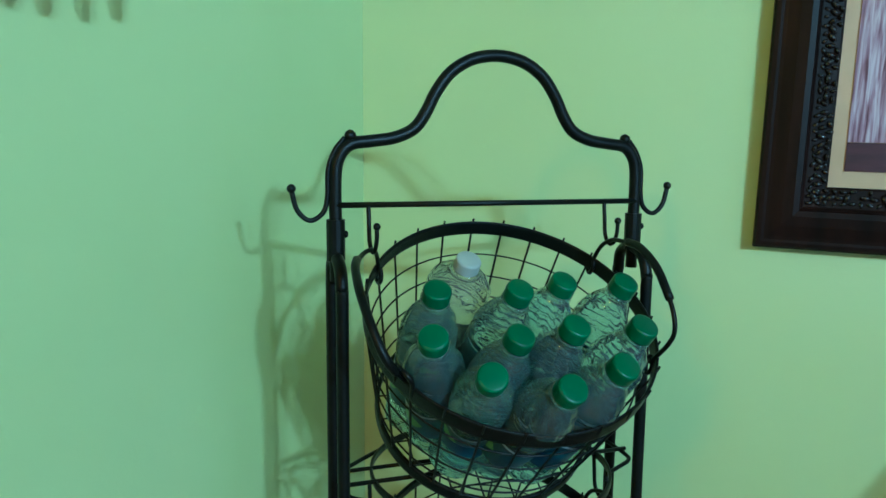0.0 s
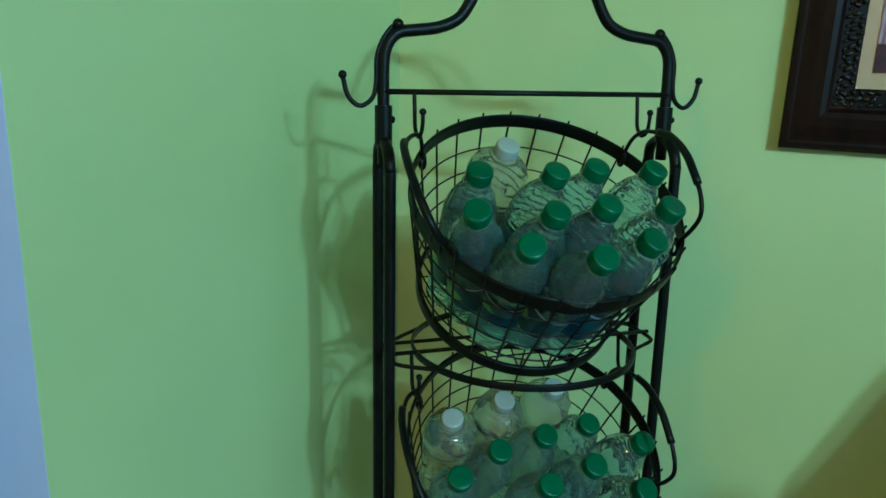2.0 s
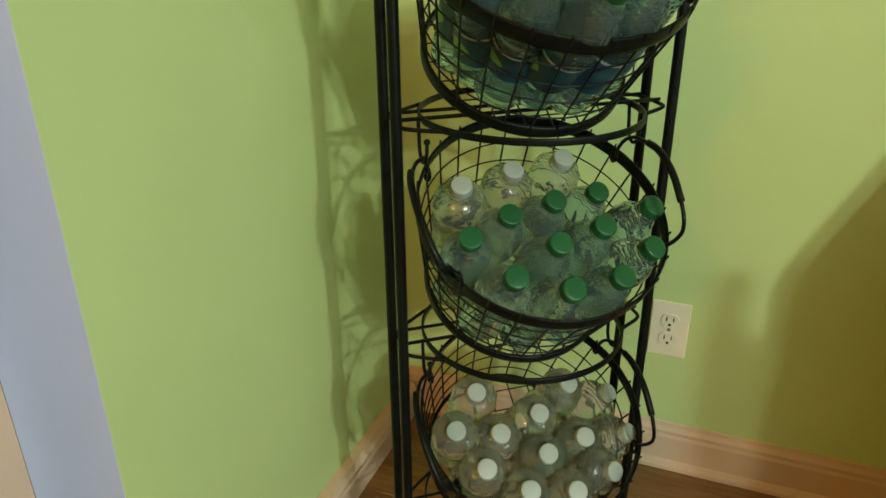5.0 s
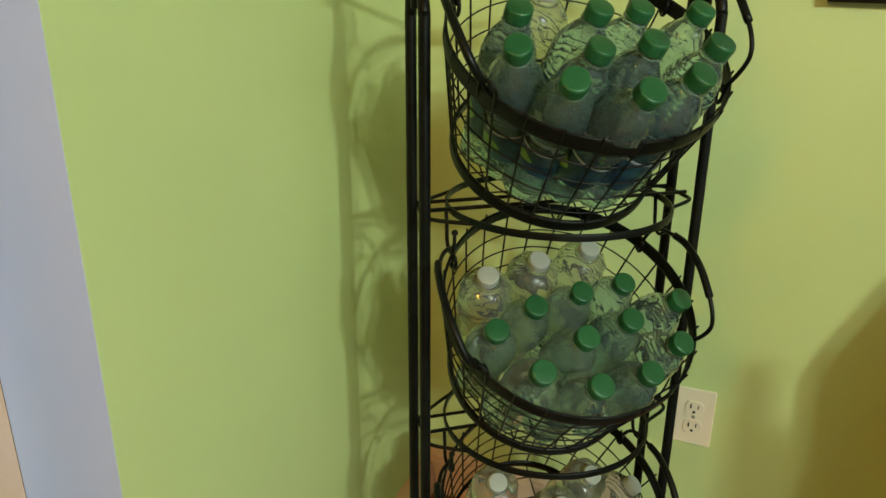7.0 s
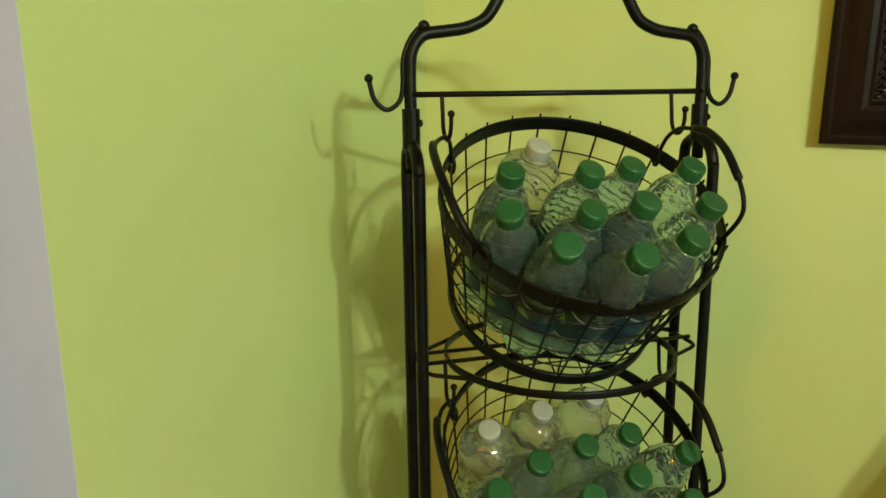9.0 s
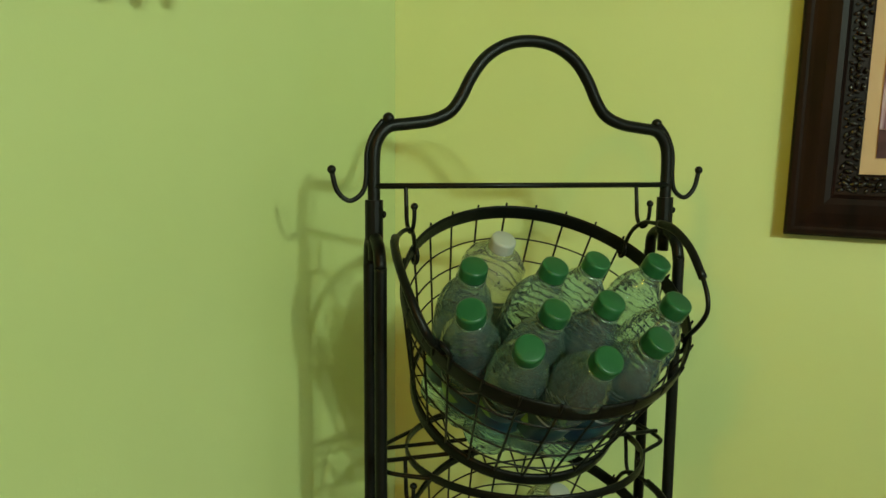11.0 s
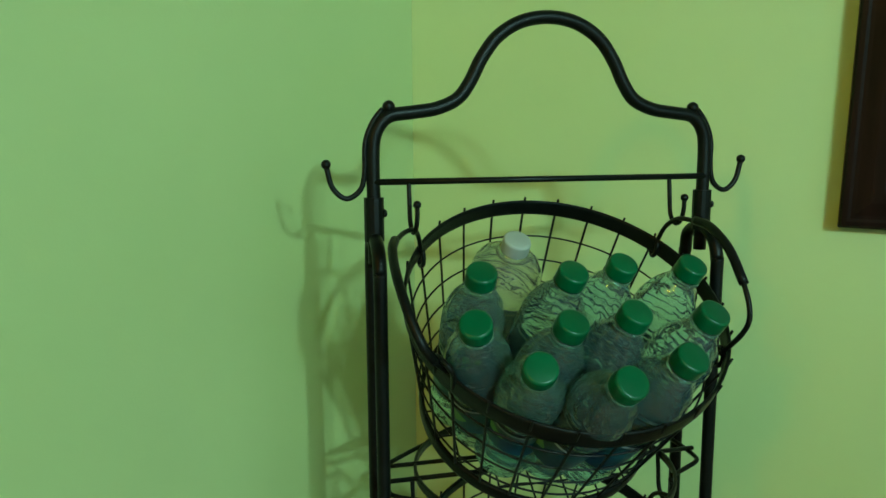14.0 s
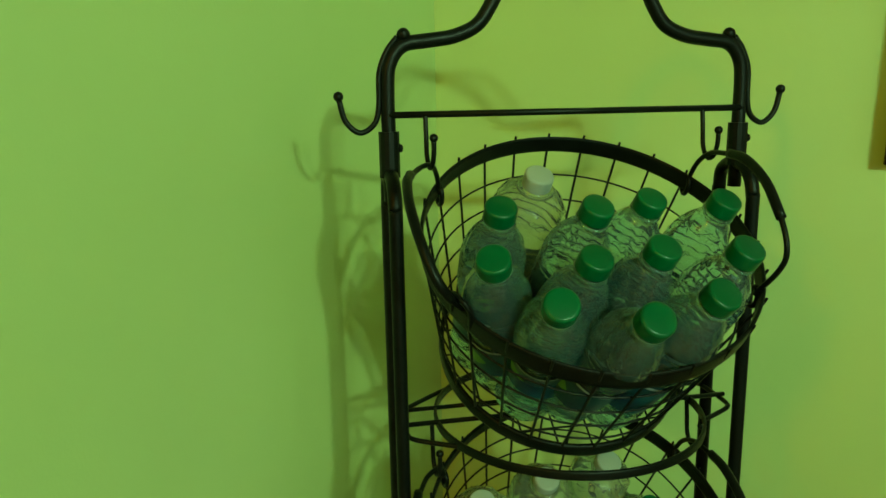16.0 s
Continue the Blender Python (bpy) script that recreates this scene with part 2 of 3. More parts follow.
structure("wall_north", box(-0.157, ROOM_X + 0.15, 0.0, 0.15, -0.02, ROOM_Z), GREEN, "light green painted plaster wall with a picture", "wall")
structure("wall_west", box(-0.157, 0.0, JAMB + 0.0006, -0.0005, -0.02, ROOM_Z), GREEN, "light green painted plaster wall ending at an opening", "wall")
structure("opening_return", box(-0.1565, -0.0003, JAMB, JAMB + 0.0005, -0.02, ROOM_Z), LILAC, "pale blue painted return of the wall opening", "wall")
structure("wall_west_2", box(-0.157, 0.0, ROOM_Y, -1.9, -0.02, ROOM_Z), GREEN, "light green painted plaster wall past the opening", "wall")
# unseen window opening, added only to hold the fill light
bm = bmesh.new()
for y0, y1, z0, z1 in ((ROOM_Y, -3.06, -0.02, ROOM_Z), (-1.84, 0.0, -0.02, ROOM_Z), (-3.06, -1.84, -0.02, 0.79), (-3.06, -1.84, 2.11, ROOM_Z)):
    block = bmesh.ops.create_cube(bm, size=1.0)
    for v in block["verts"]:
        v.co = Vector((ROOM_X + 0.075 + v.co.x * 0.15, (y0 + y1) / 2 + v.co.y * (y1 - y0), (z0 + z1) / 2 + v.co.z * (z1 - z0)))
structure("wall_east", bm, DIM_WALL, "unseen side wall darkened to cut bounce light, with an added window", "wall")
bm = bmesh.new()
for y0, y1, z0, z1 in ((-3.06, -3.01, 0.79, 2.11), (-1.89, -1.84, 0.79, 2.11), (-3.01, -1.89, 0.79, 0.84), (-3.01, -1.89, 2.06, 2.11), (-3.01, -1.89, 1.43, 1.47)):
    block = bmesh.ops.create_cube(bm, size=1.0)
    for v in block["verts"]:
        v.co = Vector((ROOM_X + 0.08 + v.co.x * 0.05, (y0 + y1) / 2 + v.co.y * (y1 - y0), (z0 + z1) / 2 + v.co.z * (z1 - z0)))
window = structure("window_1", bm, TRIM, "unseen window frame added around the fill light", "window")
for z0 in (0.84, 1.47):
    glass = part("pane", box(ROOM_X + 0.076, ROOM_X + 0.080, -3.01, -1.89, z0, z0 + 0.59), PANE, window, "clear pane of the added window")
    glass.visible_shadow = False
structure("wall_south", box(-0.157, ROOM_X + 0.15, ROOM_Y - 0.15, ROOM_Y, -0.02, ROOM_Z), DIM_WALL, "unseen wall across the room, darkened to cut bounce light", "wall")
structure("ceiling", box(-2.2, ROOM_X + 0.15, ROOM_Y - 0.15, 0.15, ROOM_Z, ROOM_Z + 0.1), DIM_CEILING, "unseen ceiling darkened to cut bounce light", "ceiling")
structure("floor", box(-2.2, ROOM_X + 0.15, ROOM_Y - 0.15, 0.15, -0.12, -0.012), GAP, "brown hardwood strip floor", "floor")
structure("wall_hall", box(-2.2, -2.05, ROOM_Y, 0.15, -0.02, ROOM_Z), DIM_WALL, "hall wall darkened to cut bounce light", "wall")
structure("wall_hall_2", box(-2.05, -0.16, 0.0, 0.15, -0.02, ROOM_Z), DIM_WALL, "end wall of the hall, darkened to cut bounce light", "wall")
structure("wall_hall_3", box(-2.05, -0.16, ROOM_Y - 0.15, ROOM_Y, -0.02, ROOM_Z), DIM_WALL, "end wall of the hall, darkened to cut bounce light", "wall")

casing = structure("trim", extrude_x([(0, 0), (0.07, 0), (0.07, 0.006), (0.055, 0.016), (0.02, 0.018), (0.008, 0.012), (0, 0.010)], -0.02, 2.1), TRIM,
                   "white painted wooden casing of the opening", "trim")
casing.matrix_basis = Matrix(((0, 0, -1, -0.157), (0, 1, 0, JAMB - 0.0705), (1, 0, 0, 0), (0, 0, 0, 1)))

BOARD = [(0, 0.0), (-0.022, 0.0), (-0.022, 0.008), (-0.017, 0.018), (-0.013, 0.020), (-0.013, 0.072), (-0.0105, 0.078), (-0.0105, 0.086),
         (-0.006, 0.094), (-0.004, 0.101), (0, 0.102)]
structure("baseboard", extrude_x(BOARD, 0.0, ROOM_X), TRIM, "white painted wooden baseboard under the back wall", "baseboard")
side_board = structure("baseboard_2", extrude_x([(0.0155, 0.0)] + BOARD[1:-1] + [(0.0155, 0.102)], 0.0225, -JAMB), TRIM, "white painted wooden baseboard beside the opening", "baseboard")
side_board.matrix_basis = pose(0.016, 0.0, -0.026, 0, 0, -90) @ Matrix.Scale(-1, 4, (0, 1, 0))

# ---- the wire stand ----
TURN = 38.3
RACK = pose(0.351, -0.372, 0.0, 0, 0, TURN)
TIERS = (0.800, 0.485, 0.170)
rack = thing("basket_stand", RACK, "tall dark bronze metal stand holding three wire baskets", "stand")
HALF = 0.184
arch = glide([(-HALF, 0, 1.04), (-HALF, 0, 1.10), (-HALF, 0, 1.150), (-0.1805, 0, 1.172), (-0.168, 0, 1.187), (-0.145, 0, 1.191), (-0.119, 0, 1.195), (-0.097, 0, 1.205),
              (-0.084, 0, 1.222), (-0.072, 0, 1.245), (-0.055, 0, 1.267), (-0.030, 0, 1.282), (0, 0, 1.287), (0.030, 0, 1.282), (0.055, 0, 1.267), (0.072, 0, 1.245),
              (0.084, 0, 1.222), (0.097, 0, 1.205), (0.119, 0, 1.195), (0.145, 0, 1.191), (0.168, 0, 1.187), (0.1805, 0, 1.172), (HALF, 0, 1.150), (HALF, 0, 1.10), (HALF, 0, 1.04)], 5)
part("arch", tube([p - Vector((0, 0, 0.003)) for p in arch], 0.0070, 14), IRON, rack, smooth=True)
for s in (-1, 1):
    # a side frame: an upside-down U of tube, its two legs fore and aft
    legs = glide([(s * HALF, -0.0365, 0.016), (s * HALF, -0.036, 0.5), (s * HALF, -0.035, 0.98), (s * HALF, -0.0345, 1.030), (s * HALF, -0.024, 1.054), (s * HALF, 0.0, 1.063),
                  (s * HALF, 0.024, 1.054), (s * HALF, 0.0285, 1.030), (s * HALF, 0.030, 0.98), (s * HALF, 0.030, 0.5), (s * HALF, 0.030, 0.016)], 6)
    part("side_frame", tube(legs, 0.0069, 14), IRON, rack, smooth=True)
    part("sleeve", tube([(s * HALF, 0, 1.060), (s * HALF, 0, 1.104)], 0.0102, 14), IRON, rack, "wider sleeve with a bolt")
    bolt = part("bolt", ball(0.0042, (0, 0, 0), 2, 0.7), IRON, rack, smooth=True, m=pose(s * HALF - s * 0.0 + 0.0105, -0.002, 1.088, 0, 90, 0))
    part("finial", ball(0.0066, (s * 0.1675, 0, 1.1935), 2), IRON, rack, smooth=True)
    hook = glide([(s * 0.1735, 0, 1.1915), (s * 0.184, 0, 1.178), (s * 0.1915, 0, 1.158), (s * 0.1925, 0, 1.130), (s * 0.1965, 0, 1.113), (s * 0.2075, 0, 1.104),
                  (s * 0.2165, 0, 1.1055), (s * 0.2255, 0, 1.116), (s * 0.2300, 0, 1.134)], 5)
    part("outer_hook", tube(hook, 0.0029, 8), IRON, rack, smooth=True)
    part("hook_ball", ball(0.0050, (s * 0.2305, 0, 1.1375), 2), IRON, rack, smooth=True)
    for y in (-0.0365, 0.030):
        part("foot", lathe([(0.006, 0.0), (0.0105, 0.002), (0.0105, 0.014), (0.0085, 0.018)], 16), RUBBER, rack, "black rubber foot", m=pose(s * HALF, y, 0.0))
part("cross_bar", tube([(-HALF, -0.004, 1.1195), (HALF, -0.004, 1.1195)], 0.0033, 10), IRON, rack, smooth=True)


def hanger(z, y, a):
    """A small J hook with a ball end, on which a basket's handle hangs."""
    line = glide([(a, y, z), (a, y - 0.003, z - 0.022), (a, y - 0.006, z - 0.042), (a + 0.001, y - 0.014, z - 0.052), (a + 0.002, y - 0.023, z - 0.049),
                  (a + 0.003, y - 0.027, z - 0.038), (a + 0.003, y - 0.028, z - 0.026)], 5)
    part("hook", tube(line, 0.0024, 8), IRON, rack, smooth=True)
    part("hook_ball", ball(0.0042, (a + 0.003, y - 0.028, z - 0.0235), 2), IRON, rack, smooth=True)


for place in (-0.149, 0.140):
    hanger(1.122, -0.004, place)
for n, z in enumerate(TIERS):
    part("hoop", tube(circle(0.1425, z, 80), 0, 10, True, (0.0018, 0.0046), (0, 0, 1)), IRON, rack, "flat hoop that carries a basket", smooth=True)
    part("rail", tube([(-HALF, -0.006, z + 0.003), (HALF, -0.006, z + 0.003)], 0.0026, 8), IRON, rack, smooth=True)
    part("rail", tube([(-HALF, 0.030, z + 0.003), (HALF, 0.030, z + 0.003)], 0.0024, 8), IRON, rack, smooth=True)
    for s in (-1, 1):
        part("brace", tube(glide([(s * 0.106, 0.094, z), (s * 0.146, 0.062, z), (s * 0.172, 0.038, z), (s * 0.1775, 0.022, z), (s * 0.1775, -0.020, z), (s * 0.172, -0.032, z - 0.001),
                                  (s * 0.152, -0.043, z - 0.002), (s * 0.128, -0.056, z - 0.002)], 5), 0.0026, 8), IRON, rack, "bent rod that ties a hoop to the legs", smooth=True)
        if z > 0.3:
            hanger(z + 0.004, -0.004, 0.140 if s > 0 else -0.149)

# ---- the baskets: tapered wire tubs that lean forward, hung by their handles ----
LEAN, RIM, BASE, DEEP = 32.0, 0.1620, 0.130, 0.160


def wire_basket(m, group):
    tub = thing("wire_basket", m, "round black wire basket tilted forward and full of water bottles", "basket", group)
    rim = part("rim", tube(circle(RIM, DEEP, 96), 0, 10, True, (0.0018, 0.0100), (0, 0, 1)), IRON, tub, "flat dark metal rim band", smooth=True)
    part("bottom_hoop", tube(circle(BASE, 0.004, 96), 0, 10, True, (0.0026, 0.0084), (0, 0, 1)), IRON, tub, smooth=True)
    for h in (0.032, 0.063, 0.093, 0.124):
        part("ring_wire", tube(circle(BASE + (RIM - BASE) * h / DEEP - 0.0015, h, 72), 0.0011, 6, True), WIRE, tub, smooth=True)
    upright = None
    for k in range(26):
        turn = pose(0, 0, 0, 0, 0, 360 / 26 * k + 5.6)
        if upright is None:
            upright = part("upright_wire", tube([(BASE - 0.001, 0, 0.0), (RIM + 0.0012, 0, DEEP), (RIM + 0.0022, 0, DEEP + 0.0125)], 0.0014, 6), WIRE, tub, m=turn)
        else:
            again(upright, turn)
    for k in range(-3, 4):
        w = k * 0.034
        c = math.sqrt(BASE ** 2 - w * w) - 0.002
        part("floor_wire", tube([(w, -c, 0.002), (w, c, 0.002)], 0.0011, 6), WIRE, tub)
        part("floor_wire", tube([(-c, w, 0.004), (c, w, 0.004)], 0.0011, 6), WIRE, tub)
    for s in (-1, 1):
        # the handle stands upright beside the rim; its shape is given in the stand's upright plane and turned into the tub's
        line = [(0.018, 1.041), (-0.001, 1.063), (-0.022, 1.074), (-0.043, 1.077), (-0.088, 1.074), (-0.120, 1.057), (-0.147, 1.026), (-0.157, 1.000), (-0.147, 0.980), (-0.116, 0.952)]
        back = pose(0, 0.030, 0.860, LEAN).inverted()
        side = 0.139 if s > 0 else -0.132
        first, last = Vector((side, *line[0])), Vector((side, *line[-1]))
        hinge = Matrix.Translation(first) @ Matrix.Rotation(radians(33 if s < 0 else 0), 4, last - first) @ Matrix.Translation(-first)
        curl = (0.0, 0.010, 0.012, 0.004) if s < 0 else ()
        rod = [back @ hinge @ Vector((side + (curl[k] if k < len(curl) else 0.0), y, z)) for k, (y, z) in enumerate(line)]
        handle = part("handle", tube(glide(rod, 5), 0.0026, 8), IRON, tub, smooth=True)
        grip = [back @ hinge @ Vector((side, y, z)) for y, z in [(-0.060, 1.0775), (-0.088, 1.074), (-0.120, 1.057), (-0.146, 1.028)] + ([(-0.157, 1.000), (-0.147, 0.980)] if s < 0 else [])]
        part("grip", tube(glide(grip, 5), 0.0046, 10), IRON, handle, "thicker grip sleeve", smooth=True)
        for y, z in (line[0], line[-1]):
            at = back @ Vector((side, y, z))
            eye = [at + Vector((0.004 * math.cos(a) * s * 0.3, 0.0075 * math.cos(a), 0.0105 * math.sin(a) - 0.004)) for a in np.linspace(0, 2 * math.pi, 14, endpoint=False)]
            part("clip", tube(eye, 0.0026, 8, True), IRON, handle, smooth=True)
        if s < 0:
            # a long wire loop by which the handle's front end grips the rim band
            end = back @ Vector((side, *line[-1]))
            out = Vector((end.x, end.y, 0)).normalized()
            along = Vector((-out.y, out.x, 0))
            mid = out * (RIM + 0.001) + Vector((0, 0, DEEP + 0.006))
            ring = [mid + along * (0.012 * math.copysign(abs(math.cos(a)) ** 0.6, math.cos(a))) + Vector((0, 0, 0.020 * math.copysign(abs(math.sin(a)) ** 0.6, math.sin(a))))
                    + out * (0.0055 * math.sin(a)) for a in np.linspace(0, 2 * math.pi, 28, endpoint=False)]
            part("loop", tube(ring, 0.0027, 8, True), IRON, handle, "long wire loop round the rim", smooth=True)
    return tub


def tub_pose(z):
    return RACK @ pose(0, 0.030, z + 0.060, LEAN)


for z in TIERS:
    wire_basket(tub_pose(z), "baskets on the stand")


# ---- the bottles ----
def bottle(cap_mat, label_text, with_label, shell=WATER, name="water_bottle", cap_size=1.08, domed=False):
    """Stands on the origin, 0.205 m tall with its cap."""
    b = thing(name, Matrix.Identity(4), label_text, "bottle", "bottles in the baskets")
    def waves(a, z):
        dent = 0.0003 * noise.noise((2.4 * math.cos(a), 2.4 * math.sin(a), z * 60))
        if 0.008 < z < 0.036:
            return 0.0009 * math.sin(z * 900) + 0.0007 * math.sin(5 * a) + dent
        if 0.109 < z < 0.150:
            fade = min(1.0, (z - 0.109) / 0.01)
            return fade * (0.0009 * math.sin(z * 860 + 1.3 * math.sin(2 * a) + 1.1 * math.sin(3 * a + 1)) + 1.3 * dent)
        if 0.150 <= z < 0.181:
            fade = min(1.0, (z - 0.150) / 0.006, (0.181 - z) / 0.008)
            return fade * (0.0010 * math.sin(10 * a + z * 190) + dent)
        return 0.0

    outline = [(0.018, 0.004), (0.026, 0.0), (0.0305, 0.006)] + [(0.0318, 0.010 + 0.002 * k) for k in range(13)] + [(0.0312, 0.038), (0.0312, 0.106), (0.0320, 0.109)]
    outline += [(0.0320, 0.111 + 0.0013 * k) for k in range(29)]
    outline += [(0.0318, 0.1485), (0.0309, 0.1535), (0.0293, 0.159), (0.0270, 0.1645), (0.0242, 0.170), (0.0210, 0.175), (0.0180, 0.1795), (0.0154, 0.1825), (0.0134, 0.185), (0.0128, 0.187), (0.0128, 0.192)]
    if domed:
        outline = outline[:-11] + [(0.0322, 0.150), (0.0322, 0.158), (0.0316, 0.1645), (0.0302, 0.1705), (0.0277, 0.176), (0.0238, 0.1805), (0.0190, 0.1838), (0.0148, 0.186), (0.0128, 0.187), (0.0128, 0.192)]
    part("body", lathe(outline, 66, waves), shell, b, "clear ribbed plastic filled with water", smooth=True)
    part("neck_ring", lathe([(0.0128, 0.1868), (0.0160, 0.1874), (0.0160, 0.1886), (0.0128, 0.1892)], 32, closed_ends=False), shell, b, smooth=True)
    cap = part("cap", lathe([(r * cap_size, z) for r, z in ((0.0135, 0.1905), (0.0143, 0.1912), (0.0144, 0.1930), (0.0144, 0.2005), (0.0142, 0.2030), (0.0134, 0.2046), (0.0115, 0.2050), (0.0, 0.20515))], 60,
                             lambda a, z: -0.00035 * (math.cos(30 * a) > 0) if 0.1925 < z < 0.2015 else 0.0), cap_mat, b, smooth=False)
    for f in cap.data.polygons:
        f.use_smooth = True
    if with_label:
        wrap = part("label", lathe([(0.0317, 0.048), (0.0317, 0.098)], 40, closed_ends=False), LABEL, b, "teal and navy paper label", smooth=True)
        part("label_edge", lathe([(0.0319, 0.0945), (0.0319, 0.098)], 40, closed_ends=False), STRIPE, wrap, "pale upper edge", smooth=True)
        bm = bmesh.new()
        rows = []
        for k in range(10):
            a, h = -0.55 + k * 0.122, 0.011 * math.sin(math.pi * k / 9) + 0.0012
            rows.append([bm.verts.new((0.0320 * math.cos(a), 0.0320 * math.sin(a), 0.072 + side * h)) for side in (-1, 1)])
        for left, right in zip(rows, rows[1:]):
            bm.faces.new((left[0], right[0], right[1], left[1]))
        part("emblem", bm, EMBLEM, wrap, "green leaf-shaped emblem")
    return b


def stand_in(tub_m, caps, source, length, slant, wide=1.0):
    """Stands a bottle under every cap place (stand's own axes: across, forward, up), leaning in towards the tub's floor."""
    made = []
    inner = tub_m.inverted() @ RACK
    for k, (s, f, z) in enumerate(caps):
        top = inner @ Vector((s, -f, z))
        foot = Vector((top.x * 0.92 + slant[0], top.y * 0.92 + slant[1], 0))
        if foot.length > 0.093:
            foot *= 0.093 / foot.length
        for settle in range(14):
            way = (top - Vector((foot.x, foot.y, top.z - length * 0.97))).normalized()
            long = min(length, (top.z - 0.006) / way.z)
            base = top - way * long
            over = max((base + way * (long * h)).to_2d().length + r * wide - (BASE - 0.003 + (RIM - BASE) * min(1.0, (base + way * (long * h)).z / DEEP))
                       for h, r in ((0.02, 0.030), (0.3, 0.032), (0.55, 0.032), (0.73, 0.0318), (0.80, 0.028)) if (base + way * (long * h)).z < DEEP + 0.012)
            if over <= 0:
                break
            foot *= 0.92
        m = tub_m @ Matrix.Translation(base) @ way.to_track_quat("Z", "Y").to_matrix().to_4x4() @ pose(0, 0, 0, 0, 0, 47 * k + 200) @ Matrix.Diagonal((wide, wide, long / 0.205, 1))
        made.append((m, source))
    return made


GREEN_CAP = "clear plastic water bottle with a green cap and blue label"
WHITE_CAP = "clear plastic water bottle with a white cap"
green_bottle = bottle(CAP_GREEN, GREEN_CAP, True)
plain_bottle = bottle(CAP_GREEN, "clear plastic water bottle with a green cap", False, MILKY)
white_bottle = bottle(CAP_WHITE, WHITE_CAP, False, HAZY, cap_size=0.92, domed=True)
white_blue = bottle(CAP_WHITE, "clear plastic water bottle with a white cap and blue label", True, HAZY, cap_size=0.86, domed=True)
TOP = [(-0.100, 0.101, 1.043), (-0.122, 0.157, 1.010), (0.046, 0.091, 1.043), (0.113, 0.104, 1.041), (-0.018, 0.120, 1.043), (0.092, 0.175, 1.011), (0.049, 0.213, 0.985),
       (-0.013, 0.227, 0.973), (-0.079, 0.199, 0.981), (-0.038, 0.168, 1.009), (0.020, 0.170, 1.015)]
MIDDLE = [(-0.114, 0.106, 0.683), (-0.052, 0.076, 0.694), (0.011, 0.071, 0.704), (0.083, 0.047, 0.699), (0.134, 0.100, 0.693), (0.104, 0.158, 0.664), (0.047, 0.188, 0.648),
          (-0.019, 0.194, 0.644), (-0.080, 0.170, 0.657), (-0.011, 0.137, 0.676), (0.054, 0.123, 0.685)]
MIDDLE_WHITE = [(-0.103, 0.036, 0.724), (-0.025, 0.014, 0.729), (0.051, 0.003, 0.735)]
BOTTOM = [(-0.065, -0.002, 0.379), (-0.112, 0.045, 0.354), (-0.049, 0.061, 0.347), (0.018, 0.045, 0.356), (0.083, 0.006, 0.370), (0.139, 0.034, 0.363), (0.072, 0.090, 0.334),
          (0.141, 0.098, 0.332), (0.009, 0.101, 0.328), (0.095, 0.143, 0.308), (-0.085, 0.103, 0.326), (-0.035, 0.143, 0.308), (0.030, 0.156, 0.301)]
spots = stand_in(tub_pose(TIERS[0]), TOP, green_bottle, 0.222, (-0.026, 0.012), 0.95) + stand_in(tub_pose(TIERS[0]), [(-0.050, 0.054, 1.064)], white_blue, 0.215, (-0.02, 0.01), 1.14)
spots += stand_in(tub_pose(TIERS[1]), MIDDLE, plain_bottle, 0.208, (-0.010, 0.034), 0.96) + stand_in(tub_pose(TIERS[1]), MIDDLE_WHITE, white_bottle, 0.208, (0.0, 0.02), 1.06)
spots += stand_in(tub_pose(TIERS[2]), BOTTOM, white_bottle, 0.205, (0.012, 0.036), 1.08)
used = set()
for m, source in spots:
    if source.name in used:
        o = copy_thing(source, Matrix.Identity(4))
        o.matrix_basis = m
    else:
        used.add(source.name)
        source.matrix_basis = m

# ---- the wall outlet ----
outlet = thing("wall_outlet", pose(0.5425, 0.0, 0.3130), "ivory plastic wall outlet with two sockets", "outlet")
part("cover_plate", box(-0.035, 0.035, -0.0055, 0.0, -0.0575, 0.0575, 0.0022, 3), PLASTIC, outlet)
for z in (-0.0195, 0.0195):
    face = lathe([(0.0170, 0.0), (0.0170, 0.0022), (0.0162, 0.0030), (0.0, 0.0030)], 36)
    for v in face.verts:
        v.co.y = max(-0.0135, min(0.0135, v.co.y))
    socket = part("socket", face, PLASTIC, outlet, m=pose(0, -0.0052, z, 90))
    # solid pieces for the openings, with the holes' shade put into their colour
    part("slot", box(-0.0075, -0.0053, -0.0036, -0.0029, -0.0010, 0.0080), SLOT_SHADE, socket, m=pose(0, 0, 0, -90) @ pose(0, 0, 0))
    part("slot", box(0.0055, 0.0075, -0.0036, -0.0029, -0.0005, 0.0075), SLOT_SHADE, socket, m=pose(0, 0, 0, -90))
    part("earth_hole", lathe([(0.0026, -0.0001), (0.0026, 0.0036), (0.0, 0.0036)], 16), SLOT_SHADE, socket, m=pose(0, -0.0078, 0))
part("screw", lathe([(0.0033, 0.0), (0.0033, 0.0009), (0.0022, 0.0016), (0.0, 0.0017)], 20), SCREW, outlet, m=pose(0, -0.0055, 0, 90))

# ---- the framed picture ----
PW, PH = 0.80, 0.98
picture = thing("framed_picture", pose(0.645, -0.002, 1.042, 0, 1.2, 0), "mauve woodland print with a cream mat in a dark carved frame", "picture")


